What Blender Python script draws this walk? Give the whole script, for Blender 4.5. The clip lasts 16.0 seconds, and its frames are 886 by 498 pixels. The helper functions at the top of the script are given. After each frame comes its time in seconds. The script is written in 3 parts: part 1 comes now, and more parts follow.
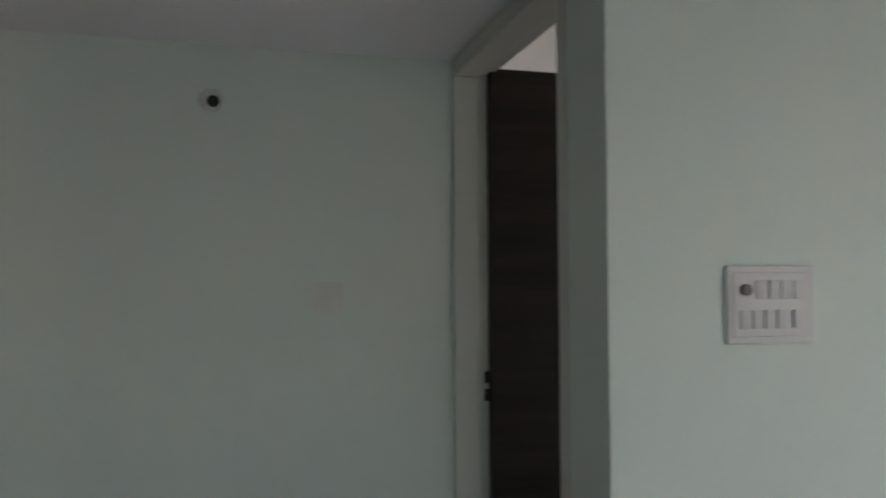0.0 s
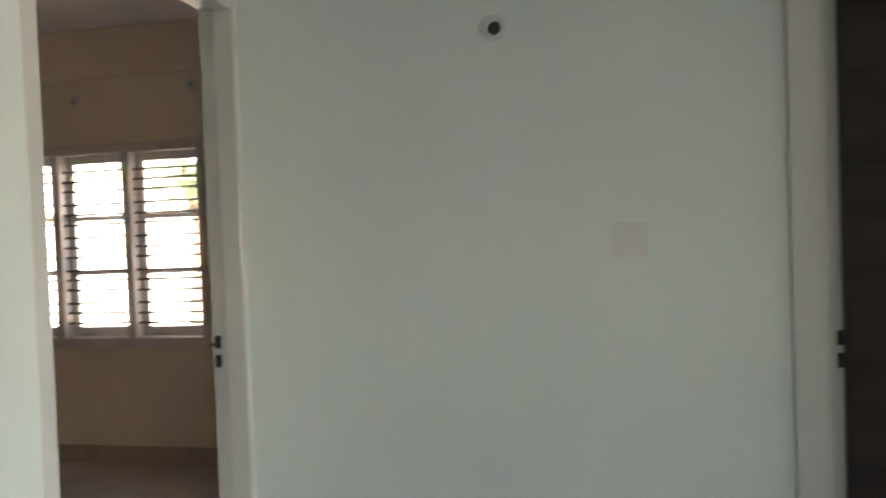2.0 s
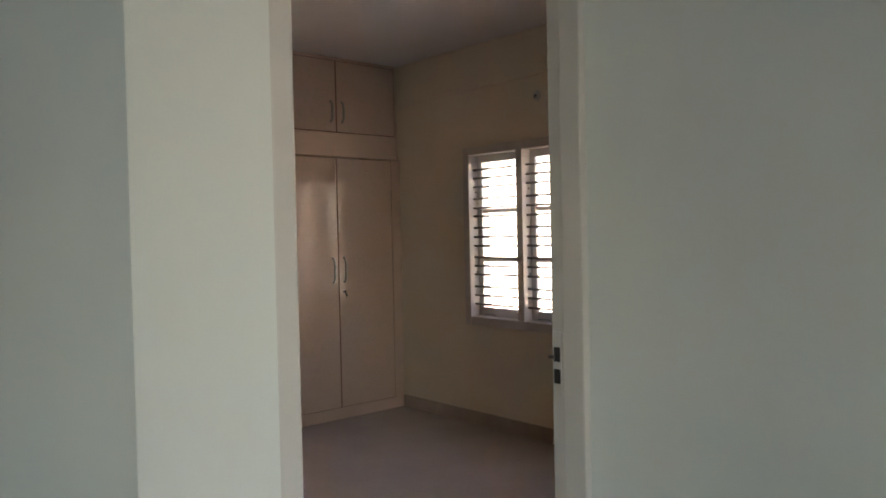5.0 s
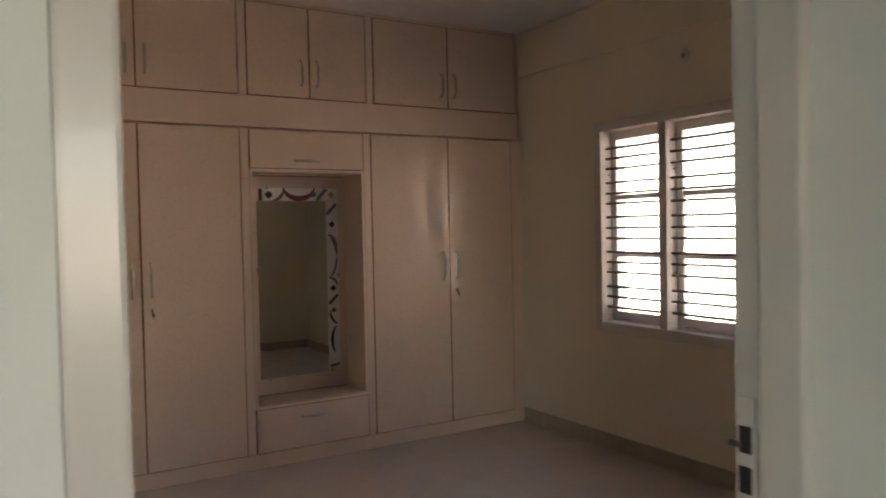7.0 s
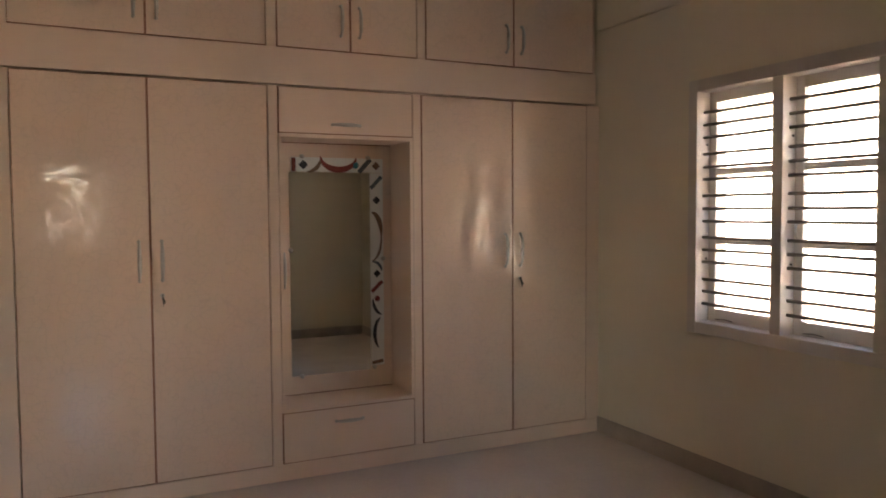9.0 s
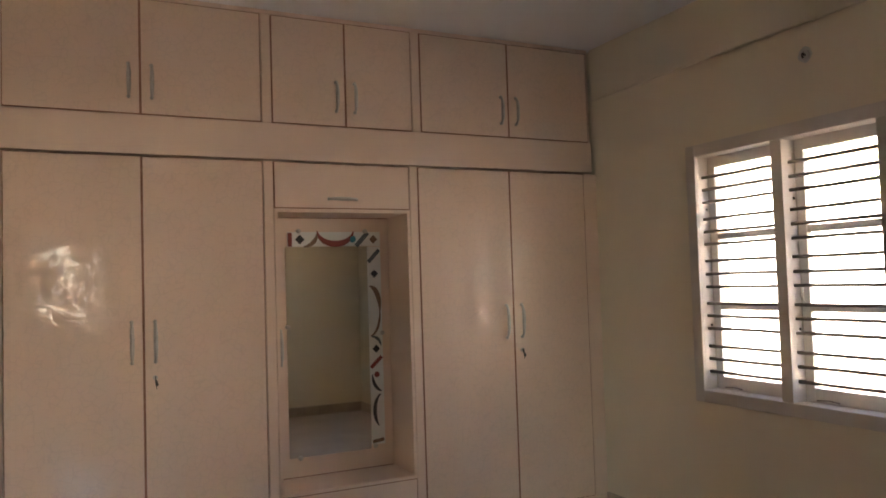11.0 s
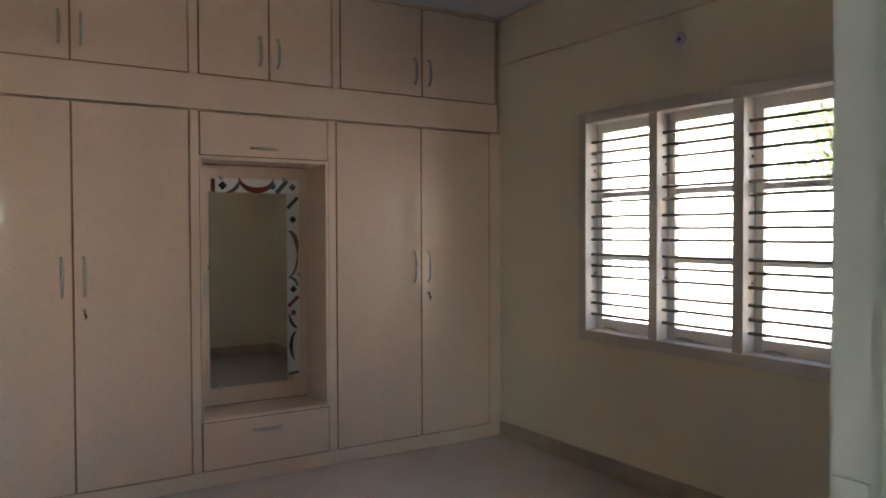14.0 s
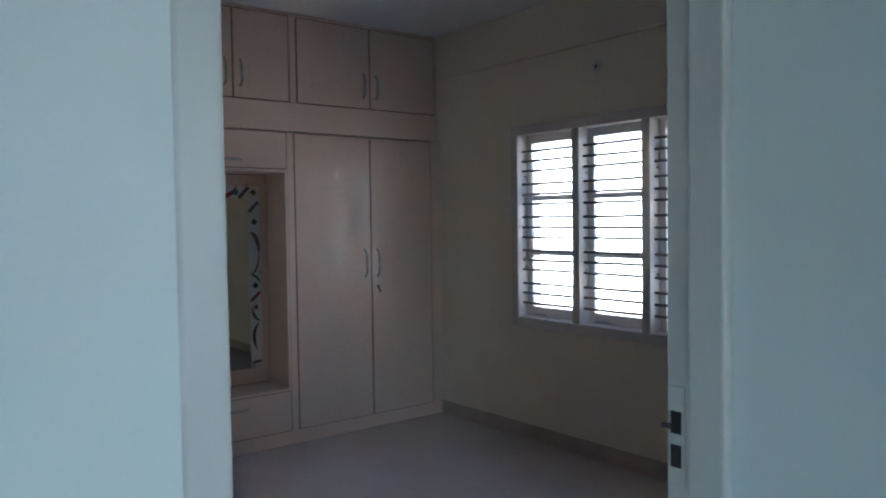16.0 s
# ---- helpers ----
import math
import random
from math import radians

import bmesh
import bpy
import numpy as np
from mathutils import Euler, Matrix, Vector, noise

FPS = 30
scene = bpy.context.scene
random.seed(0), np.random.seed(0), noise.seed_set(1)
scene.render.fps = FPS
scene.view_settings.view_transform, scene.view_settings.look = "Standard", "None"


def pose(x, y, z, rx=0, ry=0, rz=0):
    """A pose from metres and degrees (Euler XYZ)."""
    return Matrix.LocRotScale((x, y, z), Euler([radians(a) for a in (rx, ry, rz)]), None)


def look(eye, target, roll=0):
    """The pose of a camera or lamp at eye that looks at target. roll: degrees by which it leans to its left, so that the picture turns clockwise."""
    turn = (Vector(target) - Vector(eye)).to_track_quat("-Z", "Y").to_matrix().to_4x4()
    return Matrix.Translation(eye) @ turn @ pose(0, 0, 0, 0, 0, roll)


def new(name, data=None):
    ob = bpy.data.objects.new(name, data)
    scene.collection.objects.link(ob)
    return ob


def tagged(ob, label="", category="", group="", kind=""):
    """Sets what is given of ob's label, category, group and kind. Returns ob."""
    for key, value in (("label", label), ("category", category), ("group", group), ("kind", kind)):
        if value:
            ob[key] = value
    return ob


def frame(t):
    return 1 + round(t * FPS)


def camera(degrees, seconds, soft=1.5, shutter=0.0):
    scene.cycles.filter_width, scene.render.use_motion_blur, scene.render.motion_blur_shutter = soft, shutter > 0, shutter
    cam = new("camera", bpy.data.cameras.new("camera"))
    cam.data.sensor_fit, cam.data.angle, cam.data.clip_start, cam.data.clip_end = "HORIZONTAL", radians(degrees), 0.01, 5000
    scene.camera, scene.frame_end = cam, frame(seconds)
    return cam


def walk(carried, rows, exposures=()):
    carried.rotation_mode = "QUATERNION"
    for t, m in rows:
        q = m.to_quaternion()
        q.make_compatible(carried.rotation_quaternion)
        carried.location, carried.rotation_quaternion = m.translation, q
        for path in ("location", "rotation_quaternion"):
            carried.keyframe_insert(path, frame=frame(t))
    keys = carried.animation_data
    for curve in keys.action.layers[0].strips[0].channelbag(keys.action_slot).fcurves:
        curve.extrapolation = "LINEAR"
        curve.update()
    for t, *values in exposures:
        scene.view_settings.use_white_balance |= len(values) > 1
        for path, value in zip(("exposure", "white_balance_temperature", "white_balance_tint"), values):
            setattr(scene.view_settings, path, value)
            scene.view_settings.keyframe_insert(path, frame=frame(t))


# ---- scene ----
cam = camera(60.2, 16.0, soft=1.8, shutter=0.5)
PATH = [
    (0, (4.693, -4.697, 1.453), (5.211, -2.766, 1.525), -0.3),
    (0.3, (4.677, -4.683, 1.449), (5.052, -2.72, 1.515), -0.6),
    (0.5, (4.667, -4.679, 1.449), (4.984, -2.706, 1.508), -1.3),
    (1, (4.67, -4.647, 1.412), (4.862, -2.657, 1.466), -2.1),
    (1.5, (4.772, -4.555, 1.437), (4.766, -2.555, 1.432), -2.9),
    (2, (4.864, -4.449, 1.438), (4.461, -2.491, 1.388), -2.1),
    (2.2, (4.888, -4.41, 1.434), (4.375, -2.479, 1.351), -2.5),
    (2.5, (4.95, -4.333, 1.461), (4.273, -2.454, 1.36), -1.3),
    (3, (4.987, -4.172, 1.469), (4.009, -2.43, 1.374), -0.8),
    (3.5, (4.996, -4.068, 1.464), (3.785, -2.478, 1.386), -0.7),
    (4, (5.065, -4.043, 1.478), (3.655, -2.626, 1.421), -0.3),
    (4.2, (5.081, -4.027, 1.473), (3.621, -2.66, 1.43), -0.7),
    (6.3, (4.693, -3.611, 1.439), (3.142, -2.35, 1.379), -1.9),
    (6.5, (4.631, -3.532, 1.445), (3.035, -2.329, 1.381), -1.9),
    (7, (4.476, -3.39, 1.435), (2.765, -2.355, 1.377), -1.2),
    (7.5, (4.25, -3.253, 1.413), (2.513, -2.264, 1.346), -0.9),
    (8, (4.11, -3.105, 1.401), (2.369, -2.122, 1.318), -0.8),
    (8.5, (3.96, -3.015, 1.398), (2.196, -2.077, 1.304), -0.6),
    (9, (3.885, -2.96, 1.404), (2.086, -2.092, 1.304), -0.35),
    (9.2, (3.857, -2.969, 1.404), (2.049, -2.118, 1.3215), -0.2),
    (11.3, (3.816, -2.935, 1.412), (2.024, -2.052, 1.503), -1.9),
    (11.5, (3.823, -2.928, 1.414), (2.028, -2.05, 1.439), -2.0),
    (12, (3.85, -2.897, 1.38), (2.042, -2.044, 1.306), -2.1),
    (12.5, (3.88, -2.916, 1.38), (2.068, -2.075, 1.276), -2.0),
    (13, (3.95, -2.989, 1.38), (2.143, -2.134, 1.334), -1.1),
    (13.5, (4.074, -3.085, 1.384), (2.338, -2.092, 1.344), -0.6),
    (14, (4.162, -3.122, 1.396), (2.476, -2.046, 1.348), -0.2),
    (14.5, (4.252, -3.192, 1.39), (2.588, -2.084, 1.348), 0.3),
    (15, (4.42, -3.36, 1.446), (2.769, -2.233, 1.382), 0.1),
    (15.5, (4.485, -3.436, 1.469), (2.84, -2.3, 1.395), -0.5),
    (16, (4.536, -3.553, 1.471), (2.965, -2.318, 1.392), -0.8),
]
EXPOSURES = [
    (0.0, 3.27, 6900, 14), (0.5, 3.74, 7050, 14), (1.0, 4.1, 7150, 15), (1.5, 4.22, 7300, 16),
    (2.0, 4.17, 7300, 16), (3.0, 3.8, 7200, 15), (4.0, 3.72, 7200, 16), (6.5, 3.82, 7500, 18),
    (7.5, 3.87, 7800, 18), (9.0, 4.22, 7800, 18), (11.5, 4.49, 7400, 14), (12.5, 4.54, 7000, 9),
    (13.5, 4.4, 6700, 8), (14.5, 3.92, 6200, 11), (15.0, 3.87, 5800, 12), (16.0, 3.7, 5000, 5),
]
walk(cam, [(t, look(eye, target, roll)) for t, eye, target, roll in PATH], EXPOSURES)

# ---- world, sun, daylight ----
world = bpy.data.worlds.new("sky")
scene.world = world
world.use_nodes = True
wt = world.node_tree
sky = wt.nodes.new("ShaderNodeTexSky")
sky.sky_type, sky.sun_disc = "NISHITA", False
sky.sun_elevation, sky.sun_rotation = radians(52), radians(165)
wt.nodes["Background"].inputs["Strength"].default_value = 0.15
wt.links.new(sky.outputs["Color"], wt.nodes["Background"].inputs["Color"])
sun_data = bpy.data.lights.new("sun", "SUN")
sun_data.energy, sun_data.angle, sun_data.color = 5.0, radians(0.5), (1.0, 0.95, 0.88)
sun = new("sun", sun_data)
sun.matrix_world = look((0, 0, 20), (-0.26 * 12.3, 0.966 * 12.3, 20 - 15.8))


def area_lamp(name, at, to, w, h, watts, color):
    d = bpy.data.lights.new(name, "AREA")
    d.shape, d.size, d.size_y, d.energy, d.color = "RECTANGLE", w, h, watts, color
    o = new(name, d)
    o.matrix_world = look(at, to)
    return o


# area lamps for daylight, in openings that lie behind the camera's view
# assumed source: no opening is seen, only the hall's light from the east
area_lamp("balcony_daylight", (8.15, -5.9, 1.15), (0, -5.9, 1.15), 1.2, 1.9, 0.7, (0.64, 0.96, 1.15))
# fill lamp in a made-up south opening, evens lobby against hall
area_lamp("hall_window_daylight", (4.6, -8.07, 1.4), (4.6, 0, 1.4), 0.5, 0.6, 0.9, (0.66, 0.96, 1.13))
area_lamp("side_room_daylight", (8.15, -2.75, 1.5), (0, -2.75, 1.5), 1.1, 1.1, 1.0, (0.97, 0.97, 0.97))


# ---- materials ----
def material(name, color, rough=0.6, metal=0.0, spread=0.06, scale=3.0, fine=60.0, bump=0.1, stretch=(1, 1, 1), spec=0.5, coat=0.0):
    """A surface with broad mottling and fine grain in colour, roughness and relief."""
    m = bpy.data.materials.new(name)
    m.use_nodes = True
    nt = m.node_tree
    n, l = nt.nodes, nt.links
    b = n["Principled BSDF"]
    b.inputs["Metallic"].default_value = metal
    b.inputs["Specular IOR Level"].default_value = spec
    b.inputs["Coat Weight"].default_value = coat
    tc = n.new("ShaderNodeTexCoord")
    mp = n.new("ShaderNodeMapping")
    mp.inputs["Scale"].default_value = stretch
    l.new(tc.outputs["Object"], mp.inputs["Vector"])
    big, small = n.new("ShaderNodeTexNoise"), n.new("ShaderNodeTexNoise")
    big.inputs["Scale"].default_value, small.inputs["Scale"].default_value = scale, fine
    big.inputs["Detail"].default_value, small.inputs["Detail"].default_value = 5, 3
    for t in (big, small):
        l.new(mp.outputs["Vector"], t.inputs["Vector"])
    mix = n.new("ShaderNodeMath")
    mix.operation = "MULTIPLY_ADD"
    l.new(small.outputs["Fac"], mix.inputs[0])
    mix.inputs[1].default_value = 0.35
    l.new(big.outputs["Fac"], mix.inputs[2])
    ramp = n.new("ShaderNodeValToRGB")
    e = ramp.color_ramp.elements
    e[0].position, e[1].position = 0.42, 0.95
    e[0].color = (*[c * (1 - spread) for c in color], 1)
    e[1].color = (*[min(1, c * (1 + spread)) for c in color], 1)
    l.new(mix.outputs[0], ramp.inputs["Fac"])
    l.new(ramp.outputs["Color"], b.inputs["Base Color"])
    rr = n.new("ShaderNodeMapRange")
    rr.inputs["To Min"].default_value, rr.inputs["To Max"].default_value = rough * 0.85, min(1, rough * 1.15)
    l.new(big.outputs["Fac"], rr.inputs["Value"])
    l.new(rr.outputs["Result"], b.inputs["Roughness"])
    bp = n.new("ShaderNodeBump")
    bp.inputs["Strength"].default_value, bp.inputs["Distance"].default_value = bump, 0.002
    l.new(small.outputs["Fac"], bp.inputs["Height"])
    l.new(bp.outputs["Normal"], b.inputs["Normal"])
    return m


PAINT_HALL = material("hall_paint", (0.62, 0.655, 0.60), 0.55, spread=0.035, scale=1.3, fine=180, bump=0.12)
PAINT_ROOM = material("cream_paint", (0.73, 0.635, 0.505), 0.6, spread=0.035, scale=1.1, fine=180, bump=0.12)
PAINT_CEIL = material("ceiling_paint", (0.80, 0.765, 0.775), 0.8, spread=0.03, scale=1.0, fine=140, bump=0.1)
FRAME = material("cream_enamel", (0.52, 0.505, 0.46), 0.3, spread=0.02, scale=2, fine=90, bump=0.06, coat=0.2)
# frame enamel is darkened for backlight, sash enamel raised for the window's bloom
JOINERY = material("backlit_enamel", (0.60, 0.53, 0.485), 0.38, spread=0.05, scale=6, fine=120, bump=0.08)
SASH = material("white_enamel", (0.78, 0.73, 0.69), 0.35, spread=0.04, scale=6, fine=120, bump=0.06)
FLOOR = material("vitrified_tile", (0.62, 0.53, 0.50), 0.06, spread=0.09, scale=2.2, fine=35, bump=0.01)
SKIRT = material("skirting_tile", (0.42, 0.33, 0.27), 0.3, spread=0.12, scale=7, fine=80, bump=0.03)
CARCASS = material("cream_laminate", (0.74, 0.565, 0.46), 0.5, spread=0.04, scale=2.5, fine=200, bump=0.05, stretch=(1, 1, 0.4))
GROOVE = material("reddish_edge", (0.30, 0.125, 0.075), 0.6, spread=0.15, scale=10)
STEEL = material("brushed_steel", (0.50, 0.47, 0.44), 0.30, 1.0, spread=0.06, scale=20, fine=200, bump=0.03)
DARK_METAL = material("dark_iron", (0.10, 0.085, 0.08), 0.45, 0.6, spread=0.15, scale=25)
BARS = material("painted_bars", (0.21, 0.175, 0.155), 0.4, 0.0, spread=0.12, scale=18)
# near-black colour on solid pieces, painted for the shade inside holes
HOLE_SHADE = material("hole_shade", (0.02, 0.016, 0.014), 0.7, spread=0.2, scale=40)
PLASTIC = material("switch_plastic", (0.58, 0.535, 0.535), 0.35, spread=0.02, scale=12, bump=0.02)
ROCKER = material("switch_rocker", (0.55, 0.505, 0.505), 0.3, spread=0.03, scale=20, bump=0.02)
FADED = material("faded_plastic", (0.62, 0.60, 0.57), 0.45, spread=0.03, scale=15)
PLASTER = material("rough_plaster", (0.56, 0.56, 0.52), 0.9, spread=0.15, scale=20, bump=0.5)
WALNUT = material("dark_walnut", (0.020, 0.0125, 0.010), 0.5, spread=0.6, scale=2.2, fine=18, bump=0.15, stretch=(0.35, 0.35, 6), spec=0.25)
STRIP = material("painted_glass_white", (0.80, 0.80, 0.78), 0.25, spread=0.03, scale=8, bump=0.02)
RED = material("glass_paint_red", (0.24, 0.045, 0.035), 0.3, spread=0.15, scale=15)
BROWN = material("glass_paint_brown", (0.20, 0.12, 0.08), 0.3, spread=0.15, scale=15)
GREY = material("glass_paint_slate", (0.10, 0.12, 0.15), 0.3, spread=0.15, scale=15)
BLACK = material("glass_paint_black", (0.025, 0.025, 0.035), 0.3, spread=0.15, scale=15)
TEAL = material("glass_paint_teal", (0.03, 0.20, 0.26), 0.3, spread=0.15, scale=15)
GROUND = material("dry_earth", (0.40, 0.33, 0.26), 0.95, spread=0.25, scale=0.6, fine=12, bump=0.6)
RENDER_COAT = material("backdrop_render", (0.82, 0.75, 0.66), 0.85, spread=0.06, scale=1.2, fine=60, bump=0.0)
BARK = material("bark", (0.13, 0.09, 0.06), 0.9, spread=0.3, scale=9, fine=40, bump=0.8, stretch=(1, 1, 0.25))
LEAF = material("leaf", (0.12, 0.21, 0.07), 0.5, spread=0.35, scale=4, fine=20)
MIRROR = material("mirror_silver", (0.92, 0.95, 0.90), 0.02, 1.0, spread=0.015, scale=2, bump=0.0)


def embossed_laminate():
    """Cream laminate whose varnish carries a raised vine pattern that only shows in the gloss."""
    m = CARCASS.copy()
    m.name = "embossed_laminate"
    nt = m.node_tree
    n, l = nt.nodes, nt.links
    b = n["Principled BSDF"]
    tc = n.new("ShaderNodeTexCoord")
    warp = n.new("ShaderNodeTexNoise")
    warp.inputs["Scale"].default_value = 16
    add = n.new("ShaderNodeMixRGB")
    add.blend_type, add.inputs[0].default_value = "ADD", 0.026
    l.new(tc.outputs["Object"], warp.inputs["Vector"])
    l.new(tc.outputs["Object"], add.inputs[1])
    l.new(warp.outputs["Color"], add.inputs[2])
    v = n.new("ShaderNodeTexVoronoi")
    v.feature = "DISTANCE_TO_EDGE"
    v.inputs["Scale"].default_value = 25
    l.new(add.outputs["Color"], v.inputs["Vector"])
    line = n.new("ShaderNodeMapRange")
    line.inputs["From Min"].default_value, line.inputs["From Max"].default_value = 0.02, 0.065
    line.inputs["To Min"].default_value, line.inputs["To Max"].default_value = 0.75, 0.0
    l.new(v.outputs["Distance"], line.inputs["Value"])
    breaks = n.new("ShaderNodeTexNoise")
    breaks.inputs["Scale"].default_value = 11
    l.new(tc.outputs["Object"], breaks.inputs["Vector"])
    mask = n.new("ShaderNodeMapRange")
    mask.inputs["From Min"].default_value, mask.inputs["From Max"].default_value = 0.41, 0.48
    l.new(breaks.outputs["Fac"], mask.inputs["Value"])
    vine = n.new("ShaderNodeMath")
    vine.operation = "MULTIPLY"
    l.new(line.outputs["Result"], vine.inputs[0])
    l.new(mask.outputs["Result"], vine.inputs[1])
    l.new(vine.outputs[0], b.inputs["Coat Weight"])
    b.inputs["Coat Roughness"].default_value = 0.06
    b.inputs["Coat IOR"].default_value = 1.75
    b.inputs["Specular IOR Level"].default_value = 0.1
    bp = n.new("ShaderNodeBump")
    bp.inputs["Strength"].default_value, bp.inputs["Distance"].default_value = 0.02, 0.001
    l.new(line.outputs["Result"], bp.inputs["Height"])
    l.new(bp.outputs["Normal"], b.inputs["Normal"])
    return m


LAMINATE = embossed_laminate()

GLASS = bpy.data.materials.new("clear_glass")
GLASS.use_nodes = True
gb = GLASS.node_tree.nodes["Principled BSDF"]
gb.inputs["Base Color"].default_value = (0.95, 0.98, 0.96, 1)
gb.inputs["Roughness"].default_value = 0.02
gb.inputs["IOR"].default_value = 1.45
gb.inputs["Transmission Weight"].default_value = 1.0


# ---- building helpers ----
def box(bm, x0, x1, y0, y1, z0, z1, bevel=0.0, segments=2):
    """Adds a box, its edges rounded by bevel, to the bmesh."""
    made = bmesh.ops.create_cube(bm, size=1.0)["verts"]
    for v in made:
        v.co = Vector((x0 + (v.co.x + 0.5) * (x1 - x0), y0 + (v.co.y + 0.5) * (y1 - y0), z0 + (v.co.z + 0.5) * (z1 - z0)))
    if bevel:
        edges = {e for v in made for e in v.link_edges}
        bmesh.ops.bevel(bm, geom=list(edges), offset=bevel, segments=segments, affect="EDGES", profile=0.6)
    return bm


def boxed(*args, **kw):
    return box(bmesh.new(), *args, **kw)


def tube(bm, points, radius, sides=8, flat=1.0):
    """Adds a round bar along the points; radius may be a list with one entry a point."""
    rings = []
    for i, p in enumerate(points):
        a, b = points[max(i - 1, 0)], points[min(i + 1, len(points) - 1)]
        q = (Vector(b) - Vector(a)).to_track_quat("Z", "Y")
        r = radius[i] if isinstance(radius, list) else radius
        rings.append([bm.verts.new(Vector(p) + q @ Vector((r * math.cos(k * math.tau / sides), r * flat * math.sin(k * math.tau / sides), 0)))
                      for k in range(sides)])
    for u, v in zip(rings, rings[1:]):
        for k in range(sides):
            bm.faces.new((u[k], u[(k + 1) % sides], v[(k + 1) % sides], v[k]))
    bm.faces.new(rings[0][::-1])
    bm.faces.new(rings[-1])
    return bm


def mesh_of(name, bm, mat, smooth=False):
    bmesh.ops.recalc_face_normals(bm, faces=bm.faces)
    me = bpy.data.meshes.new(name)
    bm.to_mesh(me)
    bm.free()
    me.materials.append(mat)
    if smooth:
        for p in me.polygons:
            p.use_smooth = True
    return me


def part(name, bm, mat, parent, label="", smooth=False):
    """Links a bmesh in world coordinates as one mesh object under a thing or a part."""
    ob = new(name, mesh_of(name, bm, mat, smooth))
    ob.parent = parent
    ob.matrix_parent_inverse = parent.matrix_world.inverted()
    return tagged(ob, label)


def thing(name, label, category, at=(0, 0, 0), group="", kind=""):
    ob = new(name)
    ob.location = at
    ob.matrix_world = Matrix.Translation(at)
    ob.empty_display_size = 0.1
    return tagged(ob, label, category, group, kind)


def structure(name, bm, mat, label, category):
    return tagged(new(name, mesh_of(name, bm, mat)), label, category, kind="structure")


# ---- plan ----
CEIL = 2.82            # rooms
SOFFIT = 2.08          # lowered lobby ceiling
XL0, XL1 = 3.84, 3.945     # wall with the bedroom door
XR0, XR1 = 5.29, 5.41      # wall with the dark door
YH = -2.572                # lobby end wall
YL, YR = -3.57, -3.535     # hall wall faces beside the lobby
HEAD = 2.03
ROOM_S = -3.45             # bedroom south face
WIN = (0.845, 2.375, 0.812, 2.015)  # bedroom window, clear opening x0 x1 z0 z1

structure("floor", boxed(-0.75, 8.4, -8.2, 0.2, -0.12, 0.0), FLOOR, "greyish beige vitrified tile floor with a dull sheen", "floor")
structure("ceiling", boxed(-0.75, 8.4, -8.2, 0.23, CEIL, CEIL + 0.15), PAINT_CEIL, "flat white painted ceiling slab", "ceiling")
structure("lobby_ceiling", boxed(XL1, XR0, YL + 0.04, YH, SOFFIT, SOFFIT + 0.12), PAINT_CEIL, "lowered white painted lobby ceiling", "ceiling")
structure("wall_lobby_beam", boxed(XL1, XR0, YL + 0.035, YL + 0.16, SOFFIT + 0.12, CEIL), PAINT_HALL, "pale green painted wall above the lobby", "wall")

# window wall
wx0, wx1, wz0, wz1 = WIN[0] - 0.03, WIN[1] + 0.03, WIN[2] - 0.03, WIN[3] + 0.03
b = bmesh.new()
box(b, -0.75, wx0, 0, 0.23, 0, CEIL)
box(b, wx1, XL1, 0, 0.23, 0, CEIL)
box(b, wx0, wx1, 0, 0.23, 0, wz0)
box(b, wx0, wx1, 0, 0.23, wz1, CEIL)
structure("wall_north", b, PAINT_ROOM, "cream painted plaster wall round the barred window", "wall")
structure("wall_beam", boxed(0.003, XL0, -0.025, 0, 2.50, CEIL, bevel=0.010), PAINT_ROOM, "shallow cream painted beam under the ceiling", "beam")
structure("wall_west", boxed(-0.75, -0.62, -3.57, 0, 0, CEIL), PAINT_ROOM, "cream painted wall behind the wardrobe", "wall")
b = boxed(-0.62, XL0, ROOM_S - 0.06, ROOM_S, 0, CEIL)
structure("wall_south", b, PAINT_ROOM, "cream painted bedroom wall behind the open door", "wall")
structure("wall_hall_west", boxed(-0.75, XL1, YL, ROOM_S - 0.06, 0, CEIL), PAINT_HALL, "pale green painted hall wall with a switch", "wall")

# wall with the bedroom door: hall skin and room skin
D1 = (-3.35, -2.536)   # rough opening in y
for nm, x0, x1, mat, lab in (("wall_door_room_side", XL0, XL0 + 0.05, PAINT_ROOM, "cream painted wall round the bedroom door"),
                             ("wall_door_hall_side", XL0 + 0.05, XL1, PAINT_HALL, "pale green painted wall beside the bedroom door")):
    b = bmesh.new()
    box(b, x0, x1, ROOM_S - 0.06, D1[0], 0, CEIL)
    box(b, x0, x1, D1[0], D1[1], HEAD + 0.05, CEIL)
    box(b, x0, x1, D1[1], 0, 0, CEIL)
    structure(nm, b, mat, lab, "wall")
structure("wall_lobby_end", boxed(XL1, XR0, YH, YH + 0.12, 0, CEIL), PAINT_HALL, "pale green painted lobby end wall with a conduit hole", "wall")

D2 = (-3.38, -2.536)
b = bmesh.new()
box(b, XR0, XR1, YR + 0.06, D2[0], 0, CEIL)
box(b, XR0, XR1, D2[0], D2[1], HEAD + 0.05, CEIL)
box(b, XR0, XR1, D2[1], 0, 0, CEIL)
structure("wall_side_door", b, PAINT_HALL, "pale green painted wall round the dark door", "wall")
structure("wall_hall_east", boxed(XR0, 8.4, YR, YR + 0.06, 0, CEIL), PAINT_HALL, "pale green painted hall wall with a switchboard", "wall")
